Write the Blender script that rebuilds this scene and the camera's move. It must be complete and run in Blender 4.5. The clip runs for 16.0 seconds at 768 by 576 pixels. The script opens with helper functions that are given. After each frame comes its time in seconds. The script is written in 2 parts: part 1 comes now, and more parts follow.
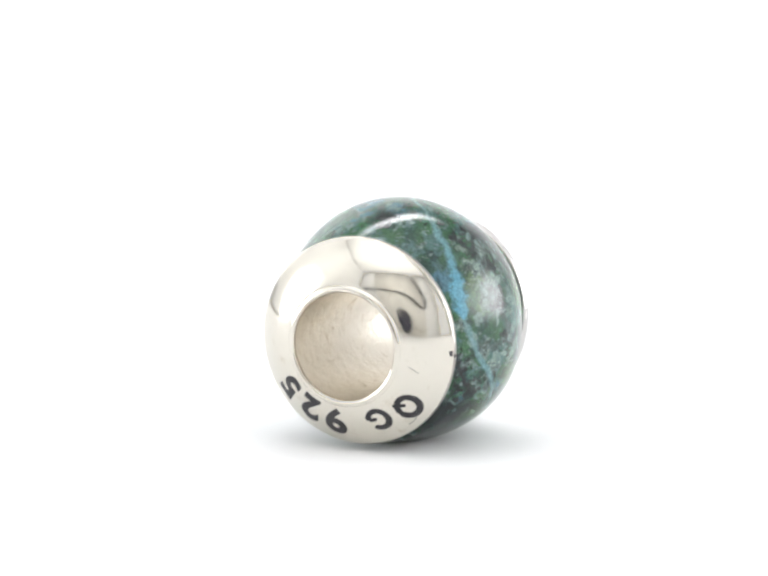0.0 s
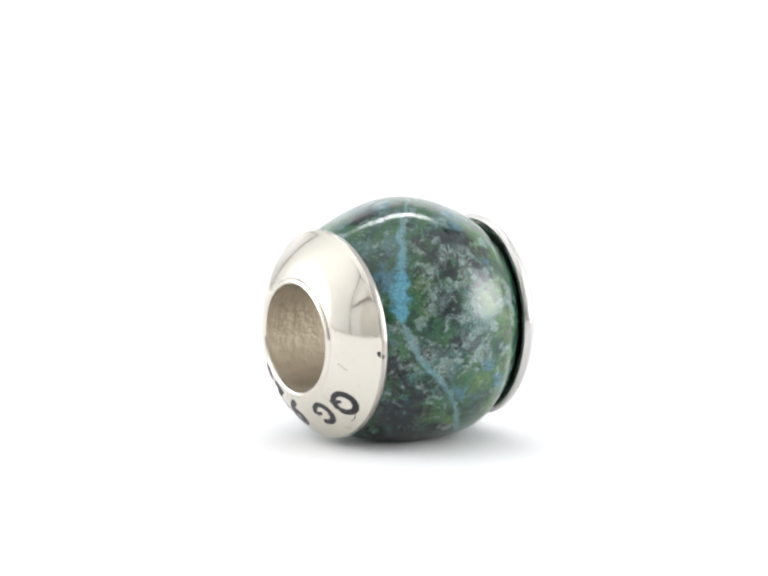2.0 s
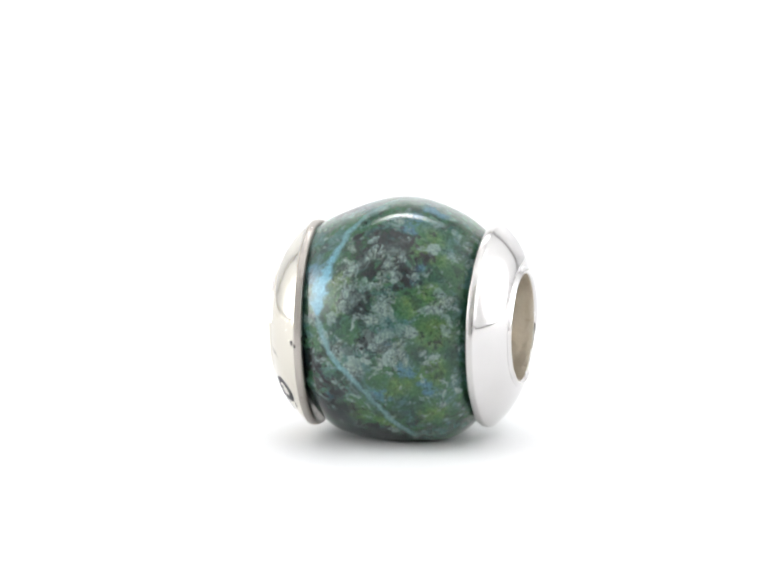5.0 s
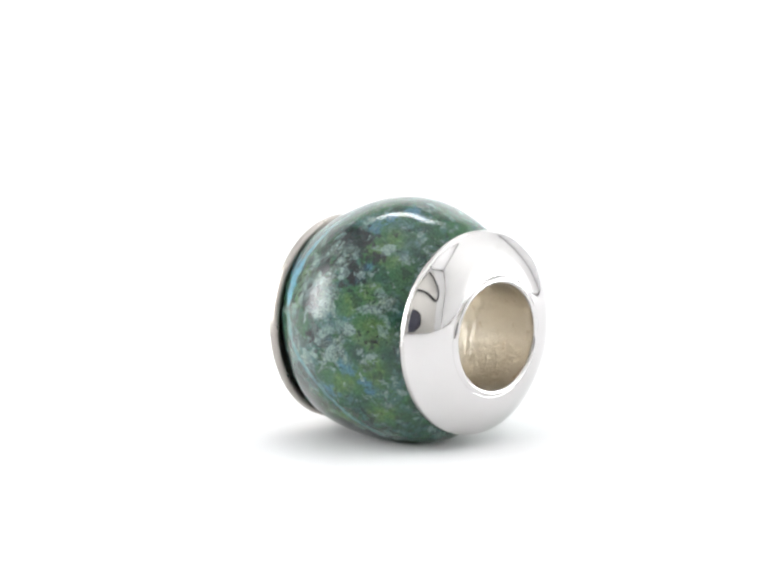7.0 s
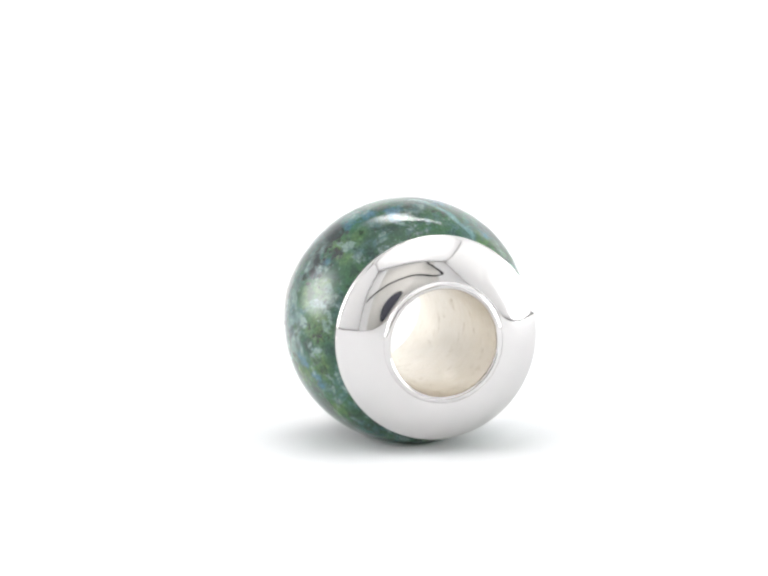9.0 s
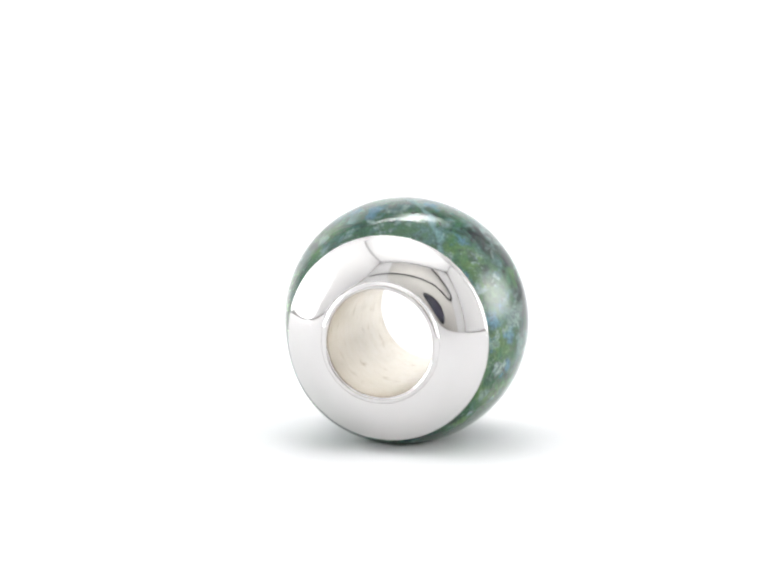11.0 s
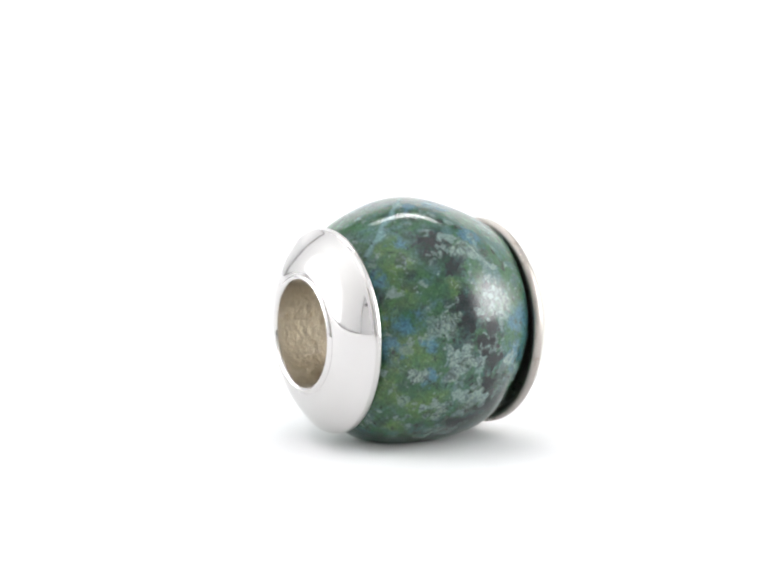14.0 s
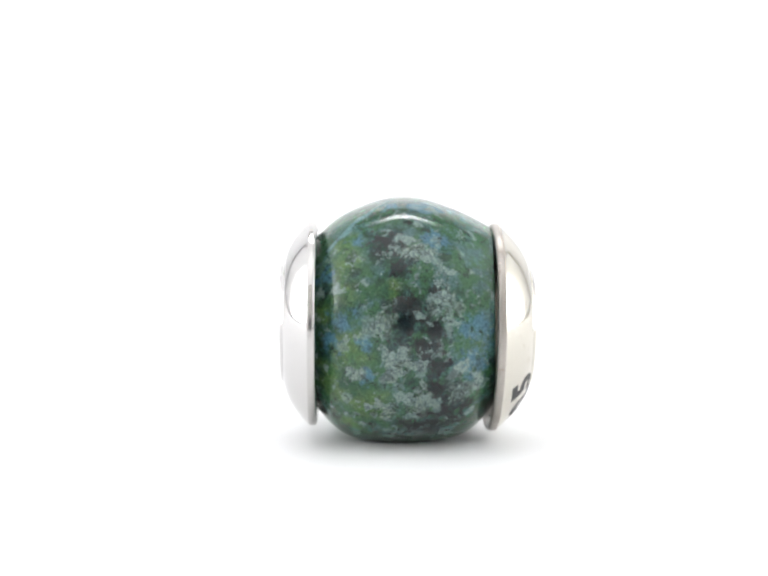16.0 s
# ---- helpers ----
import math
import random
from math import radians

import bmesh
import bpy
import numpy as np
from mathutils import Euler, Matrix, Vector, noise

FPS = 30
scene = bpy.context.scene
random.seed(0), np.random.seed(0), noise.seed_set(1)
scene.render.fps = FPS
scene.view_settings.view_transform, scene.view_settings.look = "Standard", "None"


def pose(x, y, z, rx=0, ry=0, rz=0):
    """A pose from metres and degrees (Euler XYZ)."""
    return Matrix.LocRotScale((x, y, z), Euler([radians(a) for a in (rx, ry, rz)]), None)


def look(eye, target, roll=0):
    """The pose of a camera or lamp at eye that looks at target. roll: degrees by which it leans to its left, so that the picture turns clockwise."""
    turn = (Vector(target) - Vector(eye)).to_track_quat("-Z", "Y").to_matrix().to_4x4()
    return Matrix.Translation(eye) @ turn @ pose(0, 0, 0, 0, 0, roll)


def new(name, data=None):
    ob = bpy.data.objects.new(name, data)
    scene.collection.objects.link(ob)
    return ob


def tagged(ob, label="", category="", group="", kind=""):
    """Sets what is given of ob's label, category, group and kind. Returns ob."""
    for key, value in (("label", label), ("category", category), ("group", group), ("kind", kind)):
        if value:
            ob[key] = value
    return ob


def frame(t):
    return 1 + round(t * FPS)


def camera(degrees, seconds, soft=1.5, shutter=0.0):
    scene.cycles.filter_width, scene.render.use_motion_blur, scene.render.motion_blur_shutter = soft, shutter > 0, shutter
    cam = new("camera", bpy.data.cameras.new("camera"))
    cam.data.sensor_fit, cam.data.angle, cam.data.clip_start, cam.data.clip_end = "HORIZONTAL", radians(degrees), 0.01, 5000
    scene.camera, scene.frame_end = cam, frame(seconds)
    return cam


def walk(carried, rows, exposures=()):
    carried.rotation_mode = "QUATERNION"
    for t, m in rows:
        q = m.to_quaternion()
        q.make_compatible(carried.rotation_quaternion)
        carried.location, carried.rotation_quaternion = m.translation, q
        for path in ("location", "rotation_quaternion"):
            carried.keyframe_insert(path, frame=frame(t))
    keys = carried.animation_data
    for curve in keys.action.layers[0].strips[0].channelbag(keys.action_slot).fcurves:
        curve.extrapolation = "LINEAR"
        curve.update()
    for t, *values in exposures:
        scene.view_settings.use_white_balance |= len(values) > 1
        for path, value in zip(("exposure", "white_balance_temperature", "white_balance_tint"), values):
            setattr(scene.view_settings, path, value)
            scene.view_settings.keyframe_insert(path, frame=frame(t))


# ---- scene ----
MM = 0.001
EYE = (0.000704, -0.191857, 0.039609)
AIM = (EYE[0] - 0.008570 * 0.1, EYE[1] + 0.986287 * 0.1, EYE[2] - 0.164814 * 0.1)
cam = camera(11.0, 16.0, soft=2.6)
walk(cam, [(0.0, look(EYE, AIM, 0.339)), (16.0, look(EYE, AIM, 0.339))])

# ---- light: a closed white light tent with soft lamps ----
world = bpy.data.worlds.new("world")
scene.world = world
world.use_nodes = True
world.node_tree.nodes["Background"].inputs[0].default_value = (1, 1, 1, 1)
world.node_tree.nodes["Background"].inputs[1].default_value = 0.2
scene.view_settings.exposure = -2.1
TOP_LIGHT, SIDE_LIGHT, BACK_LIGHT, ROOF_FILL = 95.0, 44.0, 2.0, 4.2


# ---- materials ----
class Nodes:
    """A short way to wire a node material."""

    def __init__(self, name):
        self.mat = bpy.data.materials.new(name)
        self.mat.use_nodes = True
        self.tree = self.mat.node_tree
        self.bsdf = self.tree.nodes["Principled BSDF"]

    def add(self, kind, **values):
        node = self.tree.nodes.new(kind)
        for key, value in values.items():
            node.inputs[key.replace("_", " ")].default_value = value
        return node

    def link(self, a, b):
        self.tree.links.new(a, b)

    def coords(self, scale):
        """Object space, in units of 1/scale millimetres."""
        tc = self.add("ShaderNodeTexCoord")
        mp = self.add("ShaderNodeMapping")
        mp.inputs["Scale"].default_value = (1000 * scale,) * 3
        self.link(tc.outputs["Object"], mp.inputs["Vector"])
        return mp.outputs["Vector"]

    def noise(self, scale, detail=4.0, rough=0.55, warp=0.0):
        n = self.add("ShaderNodeTexNoise", Scale=1.0, Detail=detail, Roughness=rough, Distortion=warp)
        self.link(self.coords(scale), n.inputs["Vector"])
        return n.outputs["Fac"]

    def ramp(self, fac, stops):
        r = self.add("ShaderNodeValToRGB")
        e = r.color_ramp.elements
        while len(e) < len(stops):
            e.new(0.5)
        for el, (p, c) in zip(e, stops):
            el.position, el.color = p, (*c, 1) if len(c) == 3 else c
        self.link(fac, r.inputs["Fac"])
        return r.outputs["Color"]

    def span(self, fac, lo, hi, a=0.0, b=1.0):
        m = self.add("ShaderNodeMapRange")
        m.interpolation_type = "SMOOTHSTEP"
        for k, v in zip(("From Min", "From Max", "To Min", "To Max"), (lo, hi, a, b)):
            m.inputs[k].default_value = v
        self.link(fac, m.inputs["Value"])
        return m.outputs["Result"]

    def calc(self, op, a, b):
        m = self.add("ShaderNodeMath")
        m.operation = op
        for k, v in enumerate((a, b)):
            if isinstance(v, (int, float)):
                m.inputs[k].default_value = v
            else:
                self.link(v, m.inputs[k])
        return m.outputs[0]

    def mix(self, fac, a, b):
        m = self.add("ShaderNodeMix")
        m.data_type = "RGBA"
        for k, v in ((0, fac), (6, a), (7, b)):
            if isinstance(v, (int, float)):
                m.inputs[k].default_value = v
            elif isinstance(v, tuple):
                m.inputs[k].default_value = (*v, 1)
            else:
                self.link(v, m.inputs[k])
        return m.outputs[2]

    def bump(self, height, strength, distance):
        b = self.add("ShaderNodeBump", Strength=strength, Distance=distance)
        self.link(height, b.inputs["Height"])
        self.link(b.outputs["Normal"], self.bsdf.inputs["Normal"])

    def attr(self, name):
        a = self.add("ShaderNodeAttribute")
        a.attribute_name = name
        return a.outputs["Fac"]


def stone_material():
    n = Nodes("green_stone")
    coarse = n.noise(0.5, 6, 0.62, 0.5)
    tone = n.noise(1.1, 10, 0.72, 0.3)
    grain = n.noise(2.0, 12, 0.76, 0.25)
    chip = n.noise(1.5, 12, 0.70, 0.5)
    fine = n.noise(9.0, 6, 0.75)
    base = n.ramp(coarse, [(0.28, (0.014, 0.040, 0.042)), (0.42, (0.032, 0.088, 0.055)),
                           (0.56, (0.050, 0.132, 0.062)), (0.74, (0.066, 0.150, 0.135))])

    def tinted(colour, fac, stops):
        m = n.add("ShaderNodeMix")
        m.data_type, m.blend_type = "RGBA", "MULTIPLY"
        m.inputs[0].default_value = 1.0
        n.link(colour, m.inputs[6])
        n.link(n.ramp(fac, stops), m.inputs[7])
        return m.outputs[2]

    def spread(name, amount, lo, hi, src, most):
        jitter = n.calc("MULTIPLY", n.calc("SUBTRACT", src, 0.5), amount)
        return n.calc("MULTIPLY", n.span(n.calc("ADD", n.attr(name), jitter), lo, hi), most)

    # bluish-grey haze of the matrix, in torn patches
    colour = n.mix(n.calc("MULTIPLY", n.span(tone, 0.47, 0.57), 0.62), base, (0.095, 0.185, 0.205))
    lime = n.mix(n.span(chip, 0.35, 0.65), (0.052, 0.145, 0.040), (0.155, 0.235, 0.070))
    colour = n.mix(spread("lime", 2.4, 0.32, 1.05, tone, 0.75), colour, lime)
    colour = n.mix(spread("blue", 3.6, 0.44, 1.02, grain, 0.80), colour, (0.088, 0.205, 0.310))
    colour = n.mix(spread("dark", 4.6, 0.36, 0.80, grain, 0.95), colour, (0.004, 0.007, 0.012))
    pale = n.mix(n.span(fine, 0.35, 0.65), (0.140, 0.195, 0.185), (0.270, 0.325, 0.300))
    colour = n.mix(spread("pale", 5.0, 0.50, 0.90, chip, 0.72), colour, pale)
    # angular flakes: the cells of a warped mosaic, the palest ones kept
    push = n.add("ShaderNodeTexNoise", Scale=1.0, Detail=5.0, Roughness=0.7)
    n.link(n.coords(3.0), push.inputs["Vector"])
    bent = n.add("ShaderNodeVectorMath", )
    bent.operation = "MULTIPLY_ADD"
    bent.inputs[1].default_value = (1.0, 1.0, 1.0)
    n.link(push.outputs["Color"], bent.inputs[0])
    n.link(n.coords(2.0), bent.inputs[2])
    mosaic = n.add("ShaderNodeTexVoronoi", Scale=1.0)
    n.link(bent.outputs[0], mosaic.inputs["Vector"])
    lot = n.add("ShaderNodeSeparateColor")
    n.link(mosaic.outputs["Color"], lot.inputs[0])
    near = n.calc("ADD", n.calc("MULTIPLY", n.attr("pale"), 0.55), n.calc("MULTIPLY", n.calc("SUBTRACT", tone, 0.5), 1.6))
    flakes = n.span(n.calc("ADD", lot.outputs[0], near), 0.94, 0.985)
    colour = n.mix(n.calc("MULTIPLY", flakes, n.span(lot.outputs[1], 0.0, 1.0, 0.4, 0.92)), colour, (0.235, 0.315, 0.315))
    darker = n.span(n.calc("ADD", lot.outputs[2], n.calc("MULTIPLY", n.attr("dark"), 0.35)), 0.90, 0.97)
    colour = n.mix(n.calc("MULTIPLY", darker, 0.55), colour, (0.014, 0.026, 0.028))
    colour = n.mix(n.calc("MULTIPLY", n.span(chip, 0.578, 0.605), 0.62), colour, (0.225, 0.30, 0.30))
    colour = n.mix(n.calc("MULTIPLY", n.span(grain, 0.44, 0.37), 0.85), colour, (0.008, 0.017, 0.020))
    ridge = n.calc("ABSOLUTE", n.calc("SUBTRACT", n.noise(1.3, 7, 0.66, 1.4), 0.5), 0.0)
    where = n.span(n.calc("ADD", n.attr("dark"), n.calc("MULTIPLY", n.attr("pale"), 0.9)), 0.25, 0.8, 0.15, 0.85)
    colour = n.mix(n.calc("MULTIPLY", n.span(ridge, 0.030, 0.006), where), colour, (0.010, 0.017, 0.022))
    cyan = n.mix(n.span(n.attr("veincore"), 0.2, 0.9), (0.17, 0.28, 0.30), (0.13, 0.37, 0.54))
    colour = n.mix(spread("vein", 2.0, 0.36, 0.90, grain, 0.85), colour, cyan)
    colour = tinted(colour, fine, [(0.3, (0.26, 0.285, 0.295)), (0.5, (0.67, 0.73, 0.68)), (0.72, (1.30, 1.32, 1.24))])
    n.link(colour, n.bsdf.inputs["Base Color"])
    n.link(n.span(grain, 0.3, 0.7, 0.06, 0.15), n.bsdf.inputs["Roughness"])
    n.bsdf.inputs["IOR"].default_value = 1.45
    n.bump(grain, 0.08, 0.00005)
    return n.mat


def silver_material(name, colour, rough, wear, dents, size=0.5, tarnish=0.0, relief=0.05):
    n = Nodes(name)
    n.bsdf.inputs["Metallic"].default_value = 1.0
    blot = n.noise(0.7, 4, 0.6)
    tint = tuple(c * 0.93 for c in colour)
    metal = n.mix(blot, tint, colour)
    if tarnish:
        spots = n.calc("MULTIPLY", n.span(n.noise(1.1, 8, 0.7, 0.4), 0.56, 0.72), tarnish)
        metal = n.mix(spots, metal, tuple(c * k for c, k in zip(colour, (0.62, 0.56, 0.46))))
    n.link(metal, n.bsdf.inputs["Base Color"])
    n.link(n.span(n.noise(1.6, 6, 0.65), 0.3, 0.75, rough, rough + wear), n.bsdf.inputs["Roughness"])
    n.bump(n.noise(size, 4, 0.6), dents, relief * MM / size)
    return n.mat


def plain(name, colour, rough, spread=0.04, scale=0.05, metal=0.0, relief=0.0):
    n = Nodes(name)
    fac = n.noise(scale, 5, 0.6)
    n.link(n.mix(fac, tuple(c * (1 - spread) for c in colour), tuple(min(c * (1 + spread), 0.95) for c in colour)),
           n.bsdf.inputs["Base Color"])
    n.bsdf.inputs["Roughness"].default_value = rough
    n.bsdf.inputs["Metallic"].default_value = metal
    if relief:
        n.bump(n.noise(scale * 12, 4, 0.6), 0.3, relief)
    return n.mat


STONE = stone_material()
SILVER = silver_material("polished_silver", (0.76, 0.745, 0.735), 0.02, 0.03, 0.04)
SILVER_WORN = silver_material("worn_silver", (0.775, 0.742, 0.66), 0.06, 0.09, 0.12, tarnish=0.6)
EDGE = silver_material("dull_silver_edge", (0.44, 0.41, 0.38), 0.26, 0.2, 0.9, tarnish=0.9)
# the polished cap's rim: darker reflections put into the colour as a greyer silver
SILVER_EDGE_REFLECT = silver_material("silver_edge_painted_reflection", (0.64, 0.625, 0.61), 0.14, 0.12, 0.4, tarnish=0.3)
BORE = silver_material("brushed_silver", (0.84, 0.785, 0.69), 0.30, 0.2, 1.0, 2.2, 0.9, relief=0.15)
ENAMEL = plain("black_fill", (0.012, 0.011, 0.014), 0.5, 0.3, 4.0)
SHEET = plain("white_sheet", (0.85, 0.85, 0.855), 0.6, 0.008, 0.03)
SHEET.node_tree.nodes["Principled BSDF"].inputs["Specular IOR Level"].default_value = 0.2
CLOTH = plain("white_cloth", (0.87, 0.87, 0.87), 0.8, 0.03, 0.02, relief=0.0004)
FLAP = plain("cream_cloth", (0.84, 0.82, 0.775), 0.85, 0.05, 0.02, relief=0.0004)
RUBBER = plain("black_rubber", (0.02, 0.02, 0.022), 0.4, 0.2, 0.2)
GLASS = plain("coated_lens_glass", (0.03, 0.03, 0.045), 0.06, 0.2, 0.1)


def part(name, bm, material, parent=None, label=""):
    me = bpy.data.meshes.new(name)
    bmesh.ops.recalc_face_normals(bm, faces=bm.faces)
    for e in bm.edges:
        e.smooth = e.calc_face_angle(0.0) < 0.9
    bm.to_mesh(me)
    bm.free()
    me.materials.append(material)
    for p in me.polygons:
        p.use_smooth = True
    ob = new(name, me)
    ob.parent = parent
    if label:
        ob["label"] = label
    return ob


def slab(size, at):
    bm = bmesh.new()
    bmesh.ops.create_cube(bm, size=1.0, matrix=Matrix.Translation(at) @ Matrix.Diagonal((*size, 1)))
    return bm


# ---- the tent ----
def sweep_floor():
    """One white sheet, flat in front and curving up into the back wall, 3 mm thick."""
    line = [(-0.30, 0.0), (-0.15, 0.0), (0.0, 0.0), (0.08, 0.0)]
    for k in range(0, 17):
        a = k / 16 * math.pi / 2
        line.append((0.28 + 0.07 * math.sin(a), 0.07 - 0.07 * math.cos(a)))
    line.append((0.35, 0.42))
    under = [(min(y, 0.353) + (0.003 if y > 0.2 else 0), z - 0.003) for y, z in line[::-1]]
    bm = bmesh.new()
    ends = [[bm.verts.new((x, y, z)) for y, z in line + under] for x in (-0.25, 0.25)]
    count = len(ends[0])
    for k in range(count):
        bm.faces.new((ends[0][k], ends[0][(k + 1) % count], ends[1][(k + 1) % count], ends[1][k]))
    ob = part("floor", bm, SHEET)
    for p in ob.data.polygons:
        p.use_smooth = 0.1 < p.center.y and p.normal.z > -0.5
    return ob


floor = sweep_floor()
floor.location.z = 0.228 * MM
tagged(floor, "seamless glossy white paper sweep, softly curved upwards", "floor", kind="structure")


def tent_wall(name, size, at):
    bm = slab(size, at)
    ob = part(name, bm, CLOTH)
    for p in ob.data.polygons:
        p.use_smooth = False
    return tagged(ob, "plain white cloth wall of a light tent", "wall", kind="structure")


tent_wall("wall_west", (0.004, 0.70, 0.44), (-0.256, 0.02, 0.21))
tent_wall("wall_east", (0.004, 0.70, 0.44), (0.256, 0.02, 0.21))
tent_wall("wall_south", (0.52, 0.004, 0.44), (0.0, -0.306, 0.21))
tent_wall("ceiling", (0.52, 0.70, 0.004), (0.0, 0.02, 0.435))

# ---- the lights ----
def softbox(m, width, height, power, least, label, spot=None, at=(0, 0)):
    """A shallow housing with a glowing diffuser, brightest round the lamp behind it. spot: the reach of the bright round."""
    n = Nodes("lit_diffuser")
    tc = n.add("ShaderNodeTexCoord")
    mp = n.add("ShaderNodeMapping")
    sx, sy = (1 / spot[0], 1 / spot[1]) if spot else (2 / width, 2 / height)
    mp.inputs["Scale"].default_value = (sx, sy, 1)
    mp.inputs["Location"].default_value = (-at[0] * sx, -at[1] * sy, 0)
    n.link(tc.outputs["Object"], mp.inputs["Vector"])
    gr = n.add("ShaderNodeTexGradient")
    gr.gradient_type = "SPHERICAL"
    n.link(mp.outputs["Vector"], gr.inputs["Vector"])
    n.bsdf.inputs["Base Color"].default_value = (0.85, 0.85, 0.85, 1)
    n.bsdf.inputs["Emission Color"].default_value = (0.985, 0.99, 1.0, 1)
    n.link(n.span(gr.outputs["Fac"], 0.0, 0.85 if spot else 0.75, least * power, power), n.bsdf.inputs["Emission Strength"])
    thing = new("softbox")
    thing.matrix_world = m
    part("diffuser", slab((width, height, 0.002), (0, 0, 0)), n.mat, thing, "glowing white diffuser")
    bm = slab((width + 0.006, height, 0.008), (0, 0, 0.006))
    ob = part("housing", bm, CLOTH, thing, "white cloth housing")
    for p in ob.data.polygons:
        p.use_smooth = False
    return tagged(thing, label, "softbox", "lights of the tent")


softbox(look((0, 0.205, 0.335), (0, 0, 0.01)), 0.33, 0.040, TOP_LIGHT, 0.05, "wide lit white softbox hung under the ceiling")
for side in (-1, 1):
    softbox(look((side * 0.240, -0.015, 0.205), (0, -0.015, 0.205)), 0.53, 0.40, SIDE_LIGHT, 0.04, "tall lit white cloth side of the light tent",
            spot=(0.125, 0.11), at=(side * 0.035, -0.135))
softbox(look((0, 0.262, 0.119), (0, 0.0, 0.119)), 0.46, 0.24, BACK_LIGHT, 0.5, "large lit white softbox behind the bead")
# unseen fill panel, added to lighten the bead's shadow on the floor
softbox(look((0, -0.05, 0.418), (0, -0.05, 0.0)), 0.48, 0.46, ROOF_FILL, 0.55, "broad faintly lit white fill diffuser added under the ceiling",
        spot=(0.32, 0.26), at=(0, -0.09))

tagged(part("cloth_flap", slab((0.31, 0.003, 0.40), (0, -0.297, 0.20)), FLAP), "cream cloth flap hung before the tent wall", "flap")

# ---- the filming lens, seen only as a dark spot in the silver ----
def filming_lens():
    back = (Vector(EYE) - Vector(AIM)).normalized()
    turn = back.to_track_quat("Z", "Y").to_matrix().to_4x4()
    thing = new("film_camera")
    thing.matrix_world = Matrix.Translation(Vector(EYE) + back * 0.006) @ turn
    bm = bmesh.new()
    ring = [(0.0315, 0.0), (0.0335, 0.0), (0.0340, 0.0008), (0.0340, 0.014), (0.0332, 0.0145), (0.0332, 0.018), (0.0340, 0.0185), (0.0340, 0.050),
            (0.0315, 0.050), (0.0315, 0.0)]
    revolve_z(bm, ring, 64)
    part("barrel", bm, RUBBER, thing, "ribbed black barrel")
    bm = bmesh.new()
    revolve_z(bm, [(0.0, 0.0015), (0.006, 0.0017), (0.020, 0.0022), (0.0315, 0.0036), (0.0315, 0.006), (0.0, 0.006)], 64)
    part("front_glass", bm, GLASS, thing, "dark coated front glass")
    bm = slab((0.085, 0.062, 0.034), (0, 0.004, 0.066))
    bmesh.ops.bevel(bm, geom=bm.edges[:], offset=0.012, segments=4, affect="EDGES")
    part("body", bm, RUBBER, thing, "matt black camera body")
    return tagged(thing, "small black camera with a round lens facing the bead", "camera")


def revolve_z(bm, line, count):
    rings = []
    for r, z in line:
        rings.append([bm.verts.new((r * math.cos(2 * math.pi * k / count), r * math.sin(2 * math.pi * k / count), z))
                      for k in range(count)])
    for a, b in zip(rings, rings[1:]):
        for k in range(count):
            bm.faces.new((a[k], a[(k + 1) % count], b[(k + 1) % count], b[k]))
    bmesh.ops.remove_doubles(bm, verts=bm.verts, dist=1e-7)


filming_lens()


def tube(points, radius, name, material, count=8):
    data = bpy.data.curves.new(name, "CURVE")
    data.dimensions, data.bevel_depth, data.bevel_resolution = "3D", radius, 2
    sp = data.splines.new("NURBS")
    sp.points.add(len(points) - 1)
    for p, co in zip(sp.points, points):
        p.co = (*co, 1)
    sp.use_endpoint_u, sp.order_u = True, 3
    data.materials.append(material)
    return new(name, data)


tagged(tube([(-0.22, -0.287, 0.145), (-0.16, -0.287, 0.18), (-0.09, -0.287, 0.205), (0.0, -0.287, 0.215), (0.08, -0.287, 0.20), (0.14, -0.287, 0.13),
             (0.175, -0.287, 0.17), (0.15, -0.287, 0.27), (0.11, -0.287, 0.38)], 0.0055, "cable", RUBBER),
       "thin dark cable slung across the cream cloth flap", "cable")

# ---- the bead: its own space has x along the bore ----
R, C2, C4 = 6.0, 0.11961, -0.00306
SPIN = new("charm_bead")
tagged(SPIN, "green marbled stone charm bead with polished silver end caps", "bead")
TILT, FLAT = -0.0197, 5.78
AXIS = Matrix.Translation((-0.13566 * MM, 0.0644 * MM, 6.00845 * MM)) @ Matrix.Rotation(4.19641, 4, "Z") @ Matrix.Rotation(TILT, 4, "Y")


def stone_radius(s):
    d = abs(s) - 2.4
    if d <= 0:
        return R - C2 * s * s - C4 * s ** 4
    return 5.4126 - 0.405 * d - 0.055 * d * d if s > 0 else 5.4126 - 0.405 * d - 0.186 * d * d


def belly_radius(s):
    """The flatter underside on which the bead rests."""
    d = abs(s) - 2.4
    return R - 0.048 * s * s if d <= 0 else 5.7235 - 0.2304 * d - 0.31 * d * d


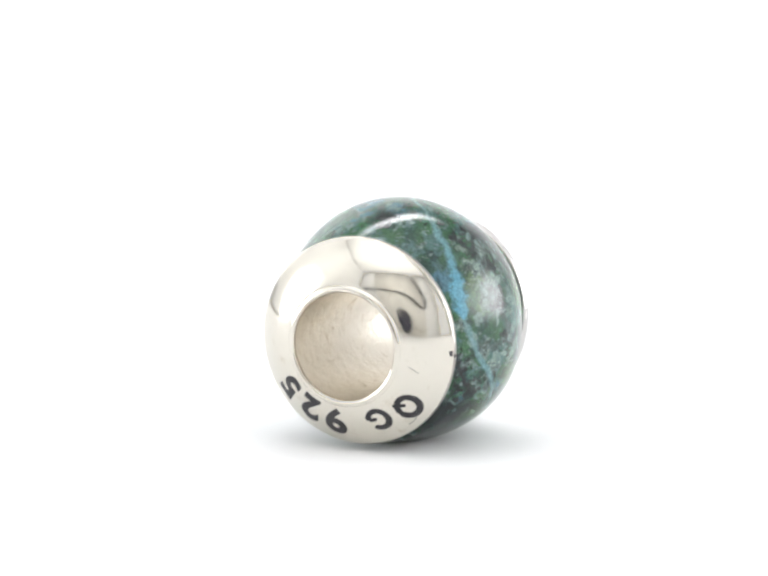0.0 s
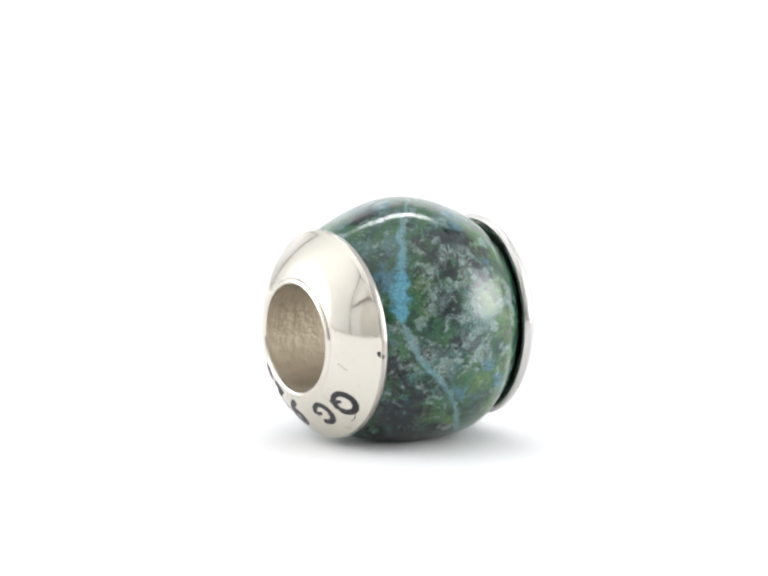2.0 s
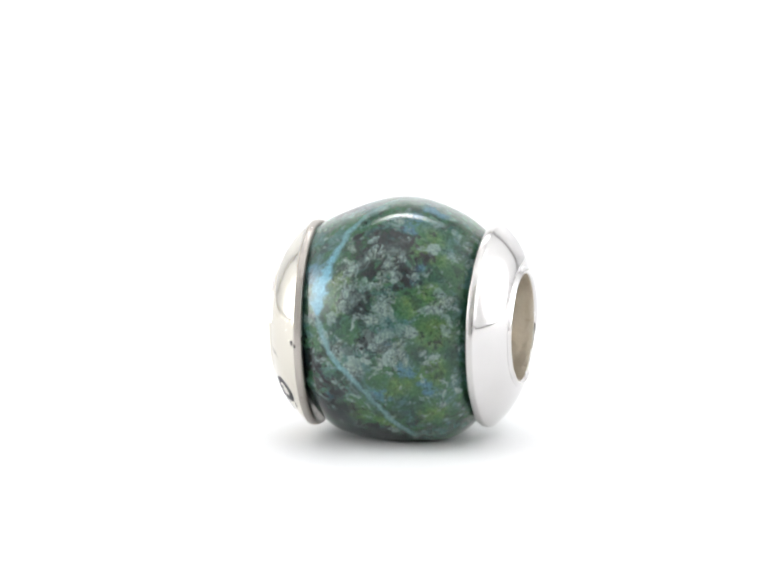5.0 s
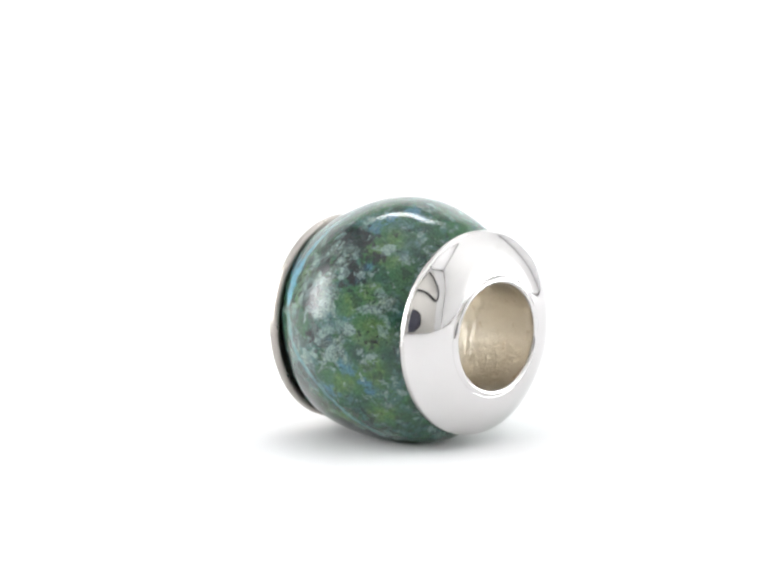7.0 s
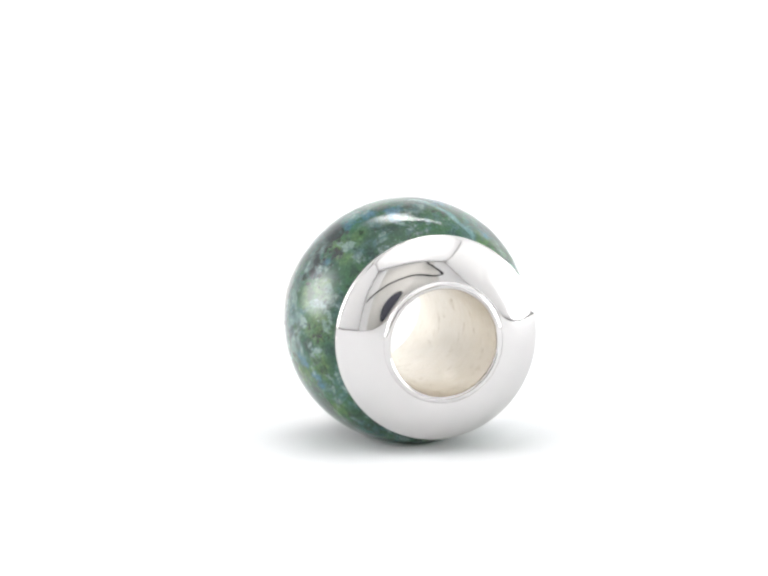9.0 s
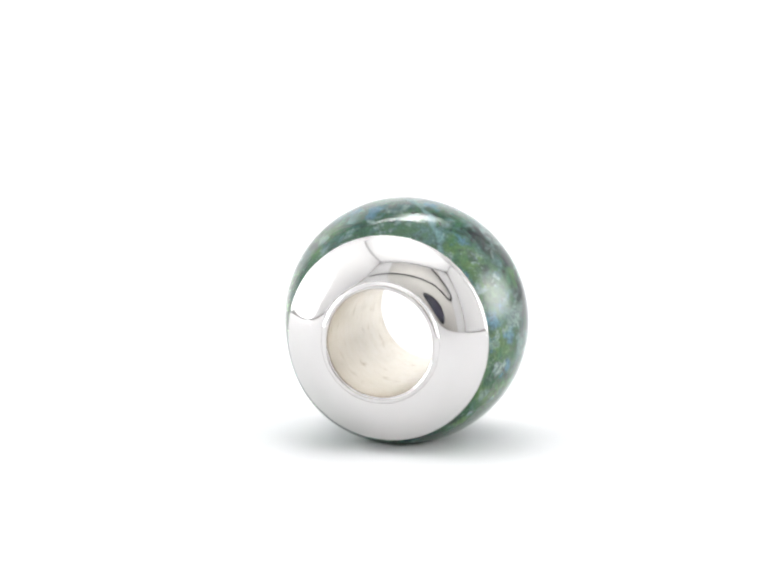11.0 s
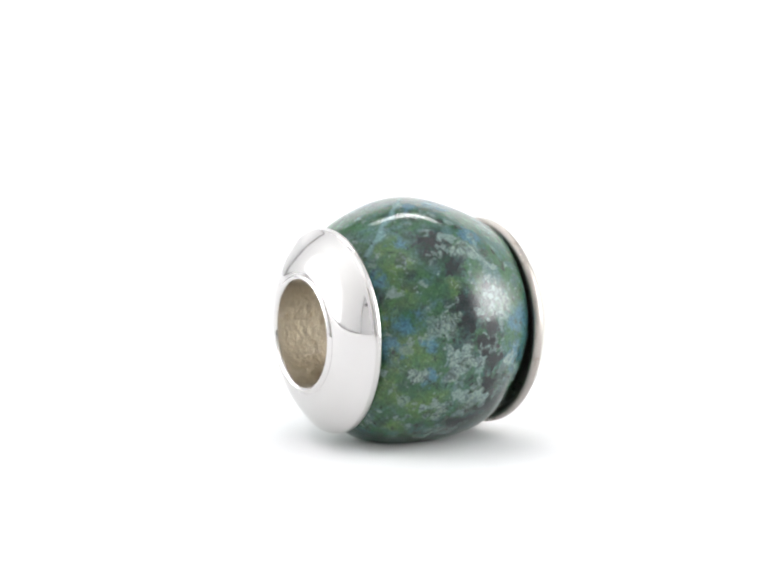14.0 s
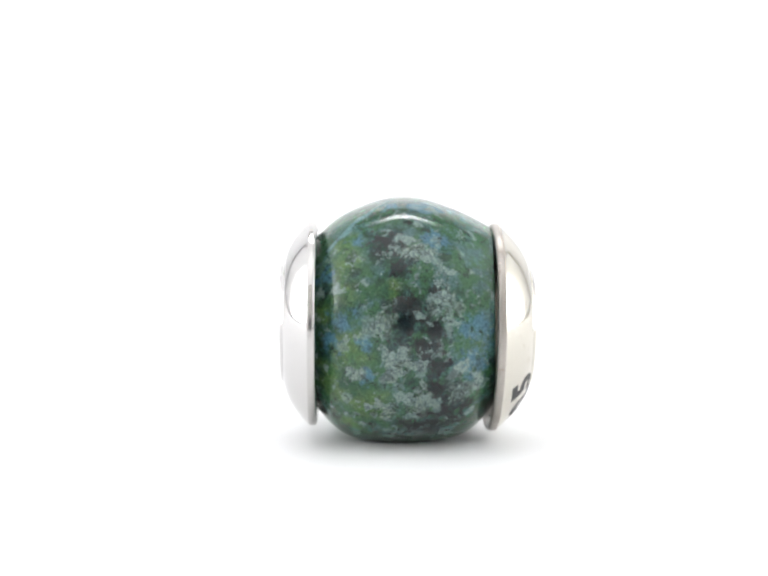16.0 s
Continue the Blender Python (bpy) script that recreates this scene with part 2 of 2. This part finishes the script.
VEIN = [(-3.57, 2.16), (-2.72, 2.04), (-1.85, 1.87), (-0.6, 1.66), (0.6, 1.36), (1.5, 1.15), (1.84, 1.03), (2.27, 0.83),
        (2.6, 0.64), (2.89, 0.45), (3.03, 0.28), (2.91, 0.15), (2.62, -0.02), (2.19, -0.16), (1.72, -0.26), (0.92, -0.39),
        (0.2, -0.5), (-0.3, -0.65), (-0.94, -0.86), (-1.61, -1.1), (-2.3, -1.3)]
VEIN_WIDTH = [0.2, 0.22, 0.2, 0.16, 0.1, 0.14, 0.24, 0.26, 0.3, 0.44, 0.4, 0.2, 0.22, 0.22, 0.24, 0.22, 0.22, 0.21, 0.2, 0.18, 0.15]
DARK = [(1.37, 0.92, 0.29), (0.11, 0.81, 0.9), (-0.92, 0.85, 0.6), (-2.06, 0.73, 0.36), (-1.24, 0.57, 0.67), (0.69, 0.25, 0.62),
        (0.3, -0.03, 0.43), (3.01, -0.72, 1.14), (3.52, -0.29, 0.95), (1.78, -1.13, 1.43), (0.38, -1.06, 1.19), (3.01, 0.15, 0.29),
        (0.26, 0.73, 1.2), (-2.02, 0.74, 0.33), (-2.93, 0.02, 0.33), (-0.73, 2.3, 0.76), (0.4, 2.94, 1.07), (1.22, 3.21, 0.83),
        (1.98, 3.83, 1.14), (0.92, 3.99, 0.95), (-0.11, 2.54, 0.6), (2.23, -0.83, 1.43), (2.64, 1.46, 0.71), (2.15, -0.48, 0.71), (1.4, 2.75, 0.6), (1.5, 3.05, 0.7),
        (1.6, 3.35, 0.7), (1.5, 3.65, 0.8)]
PALE = [(0.69, 0.67, 0.6), (0.01, 0.43, 0.48), (-0.44, 0.59, 0.43), (0.11, 0.14, 0.38), (-0.71, -0.03, 0.57), (-1.61, 0.01, 0.38),
        (-1.18, -0.11, 0.48), (1.7, 0.8, 0.33), (-0.67, 0.73, 0.48), (-2.99, 0.35, 0.6), (-0.44, 0.31, 0.43), (1.47, 0.33, 0.8),
        (1.9, -0.13, 0.6), (-0.42, -0.06, 0.8), (0.96, -0.3, 0.6), (1.43, 0.59, 0.6), (2.79, 0.1, 0.4), (0.77, 2.41, 0.76),
        (1.88, 2.82, 0.9), (-0.89, 3.0, 0.62), (-0.11, 3.31, 0.67), (-0.4, 3.43, 0.52), (-0.83, 3.77, 0.62), (0.81, 3.74, 0.81),
        (2.89, 3.67, 0.71), (-2.56, 3.46, 0.43), (-1.43, 3.84, 0.29)]
LIME = [(-2.33, 0.97, 0.67), (-2.42, 0.75, 0.6), (-2.52, 0.38, 0.76), (-2.39, -0.31, 0.71), (-1.72, -0.38, 0.52), (1.92, 0.46, 0.71),
        (1.9, 0.25, 0.62), (-0.46, -0.78, 0.71), (0.96, -0.71, 0.81), (-1.02, -0.41, 0.57), (-1.59, 0.29, 0.52), (-1.82, 0.83, 0.8),
        (-2.91, 0.06, 1.07), (-2.83, -0.3, 0.95), (-2.66, -0.75, 0.86), (-2.87, 2.43, 1.0), (-2.42, 3.24, 1.19), (-1.74, 3.74, 1.24),
        (-2.89, 2.72, 0.71), (-0.55, 2.73, 0.6), (-3.59, 3.5, 0.71), (-2.76, 4.03, 0.71), (-2.74, 2.22, 0.71), (-3.79, 2.88, 0.71), (-3.48, 3.68, 0.86)]
BLUE = [(-0.6, 1.8, 0.5), (1.2, 1.75, 0.7), (-1.6, 1.35, 0.6), (2.4, 1.7, 0.6), (-0.71, -0.03, 0.43), (-1.82, 0.62, 0.38), (-1.45, -0.24, 0.38), (-0.94, 0.99, 0.48), (2.46, -0.6, 0.48), (1.8, 1.45, 0.83),
        (-1.06, 1.15, 0.71), (-1.74, -0.29, 0.42), (3.3, 0.57, 0.71), (-2.48, -0.45, 0.38), (-1.78, 0.54, 0.33), (-0.30, -0.50, 0.40),
        (3.48, 3.05, 0.85), (3.24, 3.38, 1.0), (-3.22, 2.97, 0.67), (-1.78, 3.14, 0.48), (1.55, 2.24, 0.67), (-1.72, 3.47, 0.38),
        (-2.35, 2.9, 0.43), (0.77, 1.84, 0.71), (-2.19, 2.21, 0.48), (-3.61, 3.18, 0.71), (-3.67, 2.47, 0.62)]


def stone():
    """A barrel with a bore; its mineral patches and vein are stored as masks on the vertices."""
    bore, count = 3.3, 640
    line = [(s, stone_radius(s), belly_radius(s)) for s in np.linspace(-4.32, 4.32, 300)]
    line += [(4.36, line[-1][1] - 0.06, line[-1][2] - 0.06), (4.36, bore, bore), (-4.36, bore, bore), (-4.36, line[0][1] - 0.06, line[0][2] - 0.06)]
    rows = len(line)
    ang = np.arange(count) * 2 * math.pi / count
    s = np.repeat([p[0] for p in line], count)
    r = np.repeat([p[1] for p in line], count)
    a = np.tile(ang, rows)
    under = np.clip((0.1 - np.sin(a)) / 1.1, 0, 1)
    under = under * under * (3 - 2 * under)
    r = r + (np.repeat([p[2] for p in line], count) - r) * under
    co = np.stack([s, r * np.cos(a), r * np.sin(a)], -1)
    # the small flat that it stands on
    co[:, 2] = np.maximum(co[:, 2], (-FLAT + math.sin(TILT) * co[:, 0]) / math.cos(TILT))
    k = np.arange(rows)[:, None] * count
    j = np.arange(count)[None, :]
    k2, j2 = np.roll(k, -1, 0), np.roll(j, -1, 1)
    faces = np.stack([k + j, k + j2, k2 + j2, k2 + j], -1).reshape(-1, 4)
    me = bpy.data.meshes.new("stone")
    me.from_pydata((co * MM).tolist(), [], faces.tolist())
    shift = np.array([noise.noise_vector(Vector(p) * 1.1) * 0.35 + noise.noise_vector(Vector(p) * 3.3) * 0.16 for p in co])
    w = co + shift
    ws, wa = w[:, 0], np.arctan2(w[:, 2], w[:, 1])
    wa = (wa + math.pi / 2) % (2 * math.pi) - math.pi / 2

    def gap(s0, a0):
        da = np.abs(wa - a0)
        da = np.minimum(da, 2 * math.pi - da) * 5.6
        return ws - s0, da

    for name, spots in (("dark", DARK), ("pale", PALE), ("lime", LIME), ("blue", BLUE)):
        m = np.zeros(len(co))
        for s0, a0, size in spots:
            ds, da = gap(s0, a0)
            m = np.maximum(m, np.exp(-0.7 * (ds * ds + da * da) / size ** 2))
        me.attributes.new(name, "FLOAT", "POINT").data.foreach_set("value", m.astype(np.float32))
    best = np.zeros(len(co))
    core = np.zeros(len(co))
    w2 = co + shift * 0.35
    vs, va = w2[:, 0], np.arctan2(w2[:, 2], w2[:, 1])
    va = (va + math.pi / 2) % (2 * math.pi) - math.pi / 2
    for (s0, a0), (s1, a1), w0, w1 in zip(VEIN, VEIN[1:], VEIN_WIDTH, VEIN_WIDTH[1:]):
        px, py = vs - s0, (va - a0) * 5.6
        qx, qy = s1 - s0, (a1 - a0) * 5.6
        f = np.clip((px * qx + py * qy) / (qx * qx + qy * qy), 0, 1)
        d = np.hypot(px - f * qx, py - f * qy) / (w0 + f * (w1 - w0))
        m = np.clip(1.05 - d * 0.62, 0, 1)
        best = np.maximum(best, m)
        core = np.maximum(core, np.where(d < 1.4, (w0 + f * (w1 - w0)) * 3.2 - 0.35, 0))
    me.attributes.new("vein", "FLOAT", "POINT").data.foreach_set("value", best.astype(np.float32))
    me.attributes.new("veincore", "FLOAT", "POINT").data.foreach_set("value", core.astype(np.float32))
    me.materials.append(STONE)
    me.polygons.foreach_set("use_smooth", np.ones(len(me.polygons), bool))
    me.update()
    ob = new("stone", me)
    ob.parent = SPIN
    ob.matrix_local = AXIS
    ob["label"] = "polished dark green stone barrel with a cyan vein"
    return ob


stone()


def cone(rim, hole, rise):
    """The cap's outer face: distance outwards and slope at radius r."""
    lip = hole + 0.34

    def face(r):
        f = (rim - r) / (rim - lip)
        return (rise - 0.04) * f + 4 * 0.24 * f * (1 - f)
    return face


def cap(seat, rise, rim, hole, offset, lean, turn, outward, material, edge, label):
    face = cone(rim, hole, rise)

    def r_over(p):
        return p[1] > rim - 0.6

    line = [(rise - 0.60, hole), (rise - 0.585, hole), (rise - 0.35, hole), (rise - 0.06, hole), (rise + 0.0, hole + 0.012), (rise + 0.05, hole + 0.04),
            (rise + 0.085, hole + 0.09), (rise + 0.095, hole + 0.15), (rise + 0.08, hole + 0.21), (rise + 0.04, hole + 0.27), (rise - 0.02, hole + 0.31),
            (rise - 0.05, hole + 0.33)]
    for r in np.linspace(hole + 0.36, rim - 0.08, 30):
        line.append((face(r), r))
    top = face(rim - 0.08)
    line += [(top - 0.02, rim - 0.045), (top - 0.06, rim - 0.02), (top - 0.12, rim - 0.004), (-0.10, rim), (-0.17, rim), (-0.24, rim - 0.012),
             (-0.30, rim - 0.04), (-0.345, rim - 0.085), (-0.37, rim - 0.15), (-0.37, rim - 0.30), (-0.26, rim - 0.40), (-0.05, rim - 0.55),
             (-0.03, hole + 0.45), (rise - 0.60, hole + 0.25)]
    count = 224
    bm = bmesh.new()
    rings = []
    for u, r in line:
        rings.append([bm.verts.new((outward * u * MM, r * MM * math.cos(2 * math.pi * k / count), r * MM * math.sin(2 * math.pi * k / count)))
                      for k in range(count)])
    for i, (a, b) in enumerate(zip(rings, rings[1:] + rings[:1])):
        for k in range(count):
            f = bm.faces.new((a[k], a[(k + 1) % count], b[(k + 1) % count], b[k]))
            f.material_index = 1 if i < 3 or i == len(line) - 1 else 2 if line[i][0] < 0.06 and r_over(line[i]) else 0
    ob = part("end_cap", bm, material, SPIN, label)
    ob.data.materials.append(BORE)
    ob.data.materials.append(edge)
    ob.matrix_local = AXIS @ Matrix.Translation((outward * seat * MM, offset[0] * MM, offset[1] * MM)) @ Matrix.Rotation(turn, 4, "Z") @ Matrix.Rotation(-lean, 4, "Y")
    return ob, face


CAP_A, FACE_A = cap(4.461, 1.626, 5.049, 2.604, (0.1695, -0.4457), -0.0417, 0.0761, 1, SILVER_WORN, EDGE, "worn silver cap stamped with a hallmark")
CAP_B, FACE_B = cap(4.572, 1.322, 4.964, 2.592, (-0.2911, -0.0561), -0.0133, -0.0047, -1, SILVER, SILVER_EDGE_REFLECT, "smooth mirror-polished silver cap")


def sleeve(count=96, rings=40):
    """The lining of the bore, from one cap's mouth to the other's."""
    bm = bmesh.new()
    place = AXIS.inverted()
    first = place @ CAP_A.matrix_basis
    last = place @ CAP_B.matrix_basis
    layers = []
    for extra in (0.0, 0.2):
        for k in range(rings + 1):
            f = k / rings if extra == 0 else 1 - k / rings
            row = []
            for j in range(count):
                c, d = math.cos(2 * math.pi * j / count), math.sin(2 * math.pi * j / count)
                p = first @ Vector((1.16 * MM, (2.608 + extra) * MM * c, (2.608 + extra) * MM * d))
                q = last @ Vector((-0.86 * MM, (2.596 + extra) * MM * c, (2.596 + extra) * MM * d))
                row.append(bm.verts.new(p.lerp(q, f)))
            layers.append(row)
    for a, b in zip(layers, layers[1:] + layers[:1]):
        for k in range(count):
            bm.faces.new((a[k], a[(k + 1) % count], b[(k + 1) % count], b[k]))
    ob = part("bore_sleeve", bm, BORE, SPIN, "brushed cream-toned silver lining of the bore")
    ob.matrix_local = AXIS
    return ob


sleeve()


# ---- the stamped mark on one cap ----
def on_cap(x, y, angle, radius, lift):
    """Text space, letter tops outwards, onto the cap's cone."""
    r = radius + y * 0.80
    a = angle - x / radius
    return Vector(((FACE_A(r) + lift) * MM, r * MM * math.cos(a), r * MM * math.sin(a)))


def stroke(name, points, width, angle, radius, label=""):
    """A flat-topped stroke of even width along a line in text space."""
    bm = bmesh.new()
    pts = [Vector(p) for p in points]
    rows = []
    for i, p in enumerate(pts):
        d = (pts[min(i + 1, len(pts) - 1)] - pts[max(i - 1, 0)]).normalized()
        side = Vector((-d.y, d.x)) * width / 2
        if i in (0, len(pts) - 1):
            side *= 0.7
        rows.append([bm.verts.new(on_cap(q.x, q.y, angle, radius, h)) for q, h in
                     ((p + side, -0.02), (p + side, 0.012), (p - side, 0.012), (p - side, -0.02))])
    for a, b in zip(rows, rows[1:]):
        for k in range(4):
            bm.faces.new((a[k], a[(k + 1) % 4], b[(k + 1) % 4], b[k]))
    bm.faces.new(rows[0])
    bm.faces.new(rows[-1][::-1])
    return part(name, bm, ENAMEL, CAP_A, label)


def arc(rx, ry, a0, a1, count=26):
    return [(rx * math.cos(math.radians(a0 + (a1 - a0) * k / count)), ry * math.sin(math.radians(a0 + (a1 - a0) * k / count))) for k in range(count + 1)]


def digit(text, angle, radius, size):
    data = bpy.data.curves.new("digit", "FONT")
    data.body, data.size, data.align_x, data.align_y, data.resolution_u = text, size, "CENTER", "CENTER", 6
    data.extrude, data.offset = 0.016, 0.08
    tmp = new("digit_outline", data)
    deps = bpy.context.evaluated_depsgraph_get()
    me = tmp.evaluated_get(deps).to_mesh()
    bm = bmesh.new()
    bm.from_mesh(me)
    bpy.data.objects.remove(tmp)
    bmesh.ops.subdivide_edges(bm, edges=[e for e in bm.edges if e.calc_length() > 0.2], cuts=2)
    for v in bm.verts:
        v.co = on_cap(v.co.x, v.co.y * 1.1, angle, radius, v.co.z)
    return part("stamped_digit", bm, ENAMEL, CAP_A, "black-filled stamped digit " + text)


digit("9", 4.53, 3.77, 2.1)
digit("2", 4.152, 3.74, 2.1)
digit("5", 3.781, 3.80, 2.1)
stroke("maker_mark", arc(0.50, 0.58, 0, 360), 0.32, 5.545, 4.12, "black-filled ring-shaped mark")
stroke("maker_mark", [(0.02, -0.12), (0.22, -0.34), (0.50, -0.60)], 0.22, 5.545, 4.12)
stroke("maker_mark", arc(0.48, 0.56, 40, 350), 0.31, 5.137, 3.84, "black-filled open ring mark")
stroke("maker_mark", [(0.04, -0.06), (0.22, -0.06), (0.45, -0.06)], 0.21, 5.137, 3.84)
stroke("rim_nick", [(-0.16, -0.02), (0.0, 0.04), (0.14, 0.18)], 0.20, 6.235, 4.93, "dark nick in the rim")
stroke("scratch", [(-0.10, -0.30), (-0.02, -0.05), (0.10, 0.30)], 0.024, 6.03, 3.62)
stroke("scratch", [(-0.28, 0.0), (0.0, 0.05), (0.30, 0.02)], 0.03, 5.42, 4.70)


# ---- the turning bead ----
def motions():
    rows = []
    for k in range(33):
        t = k * 0.5
        turn = 0.26262 * t - 0.0002 * (t - 8) ** 2
        rows.append((t, pose(0, 0, 0, 0, 0, -math.degrees(turn))))
    walk(SPIN, rows)


motions()
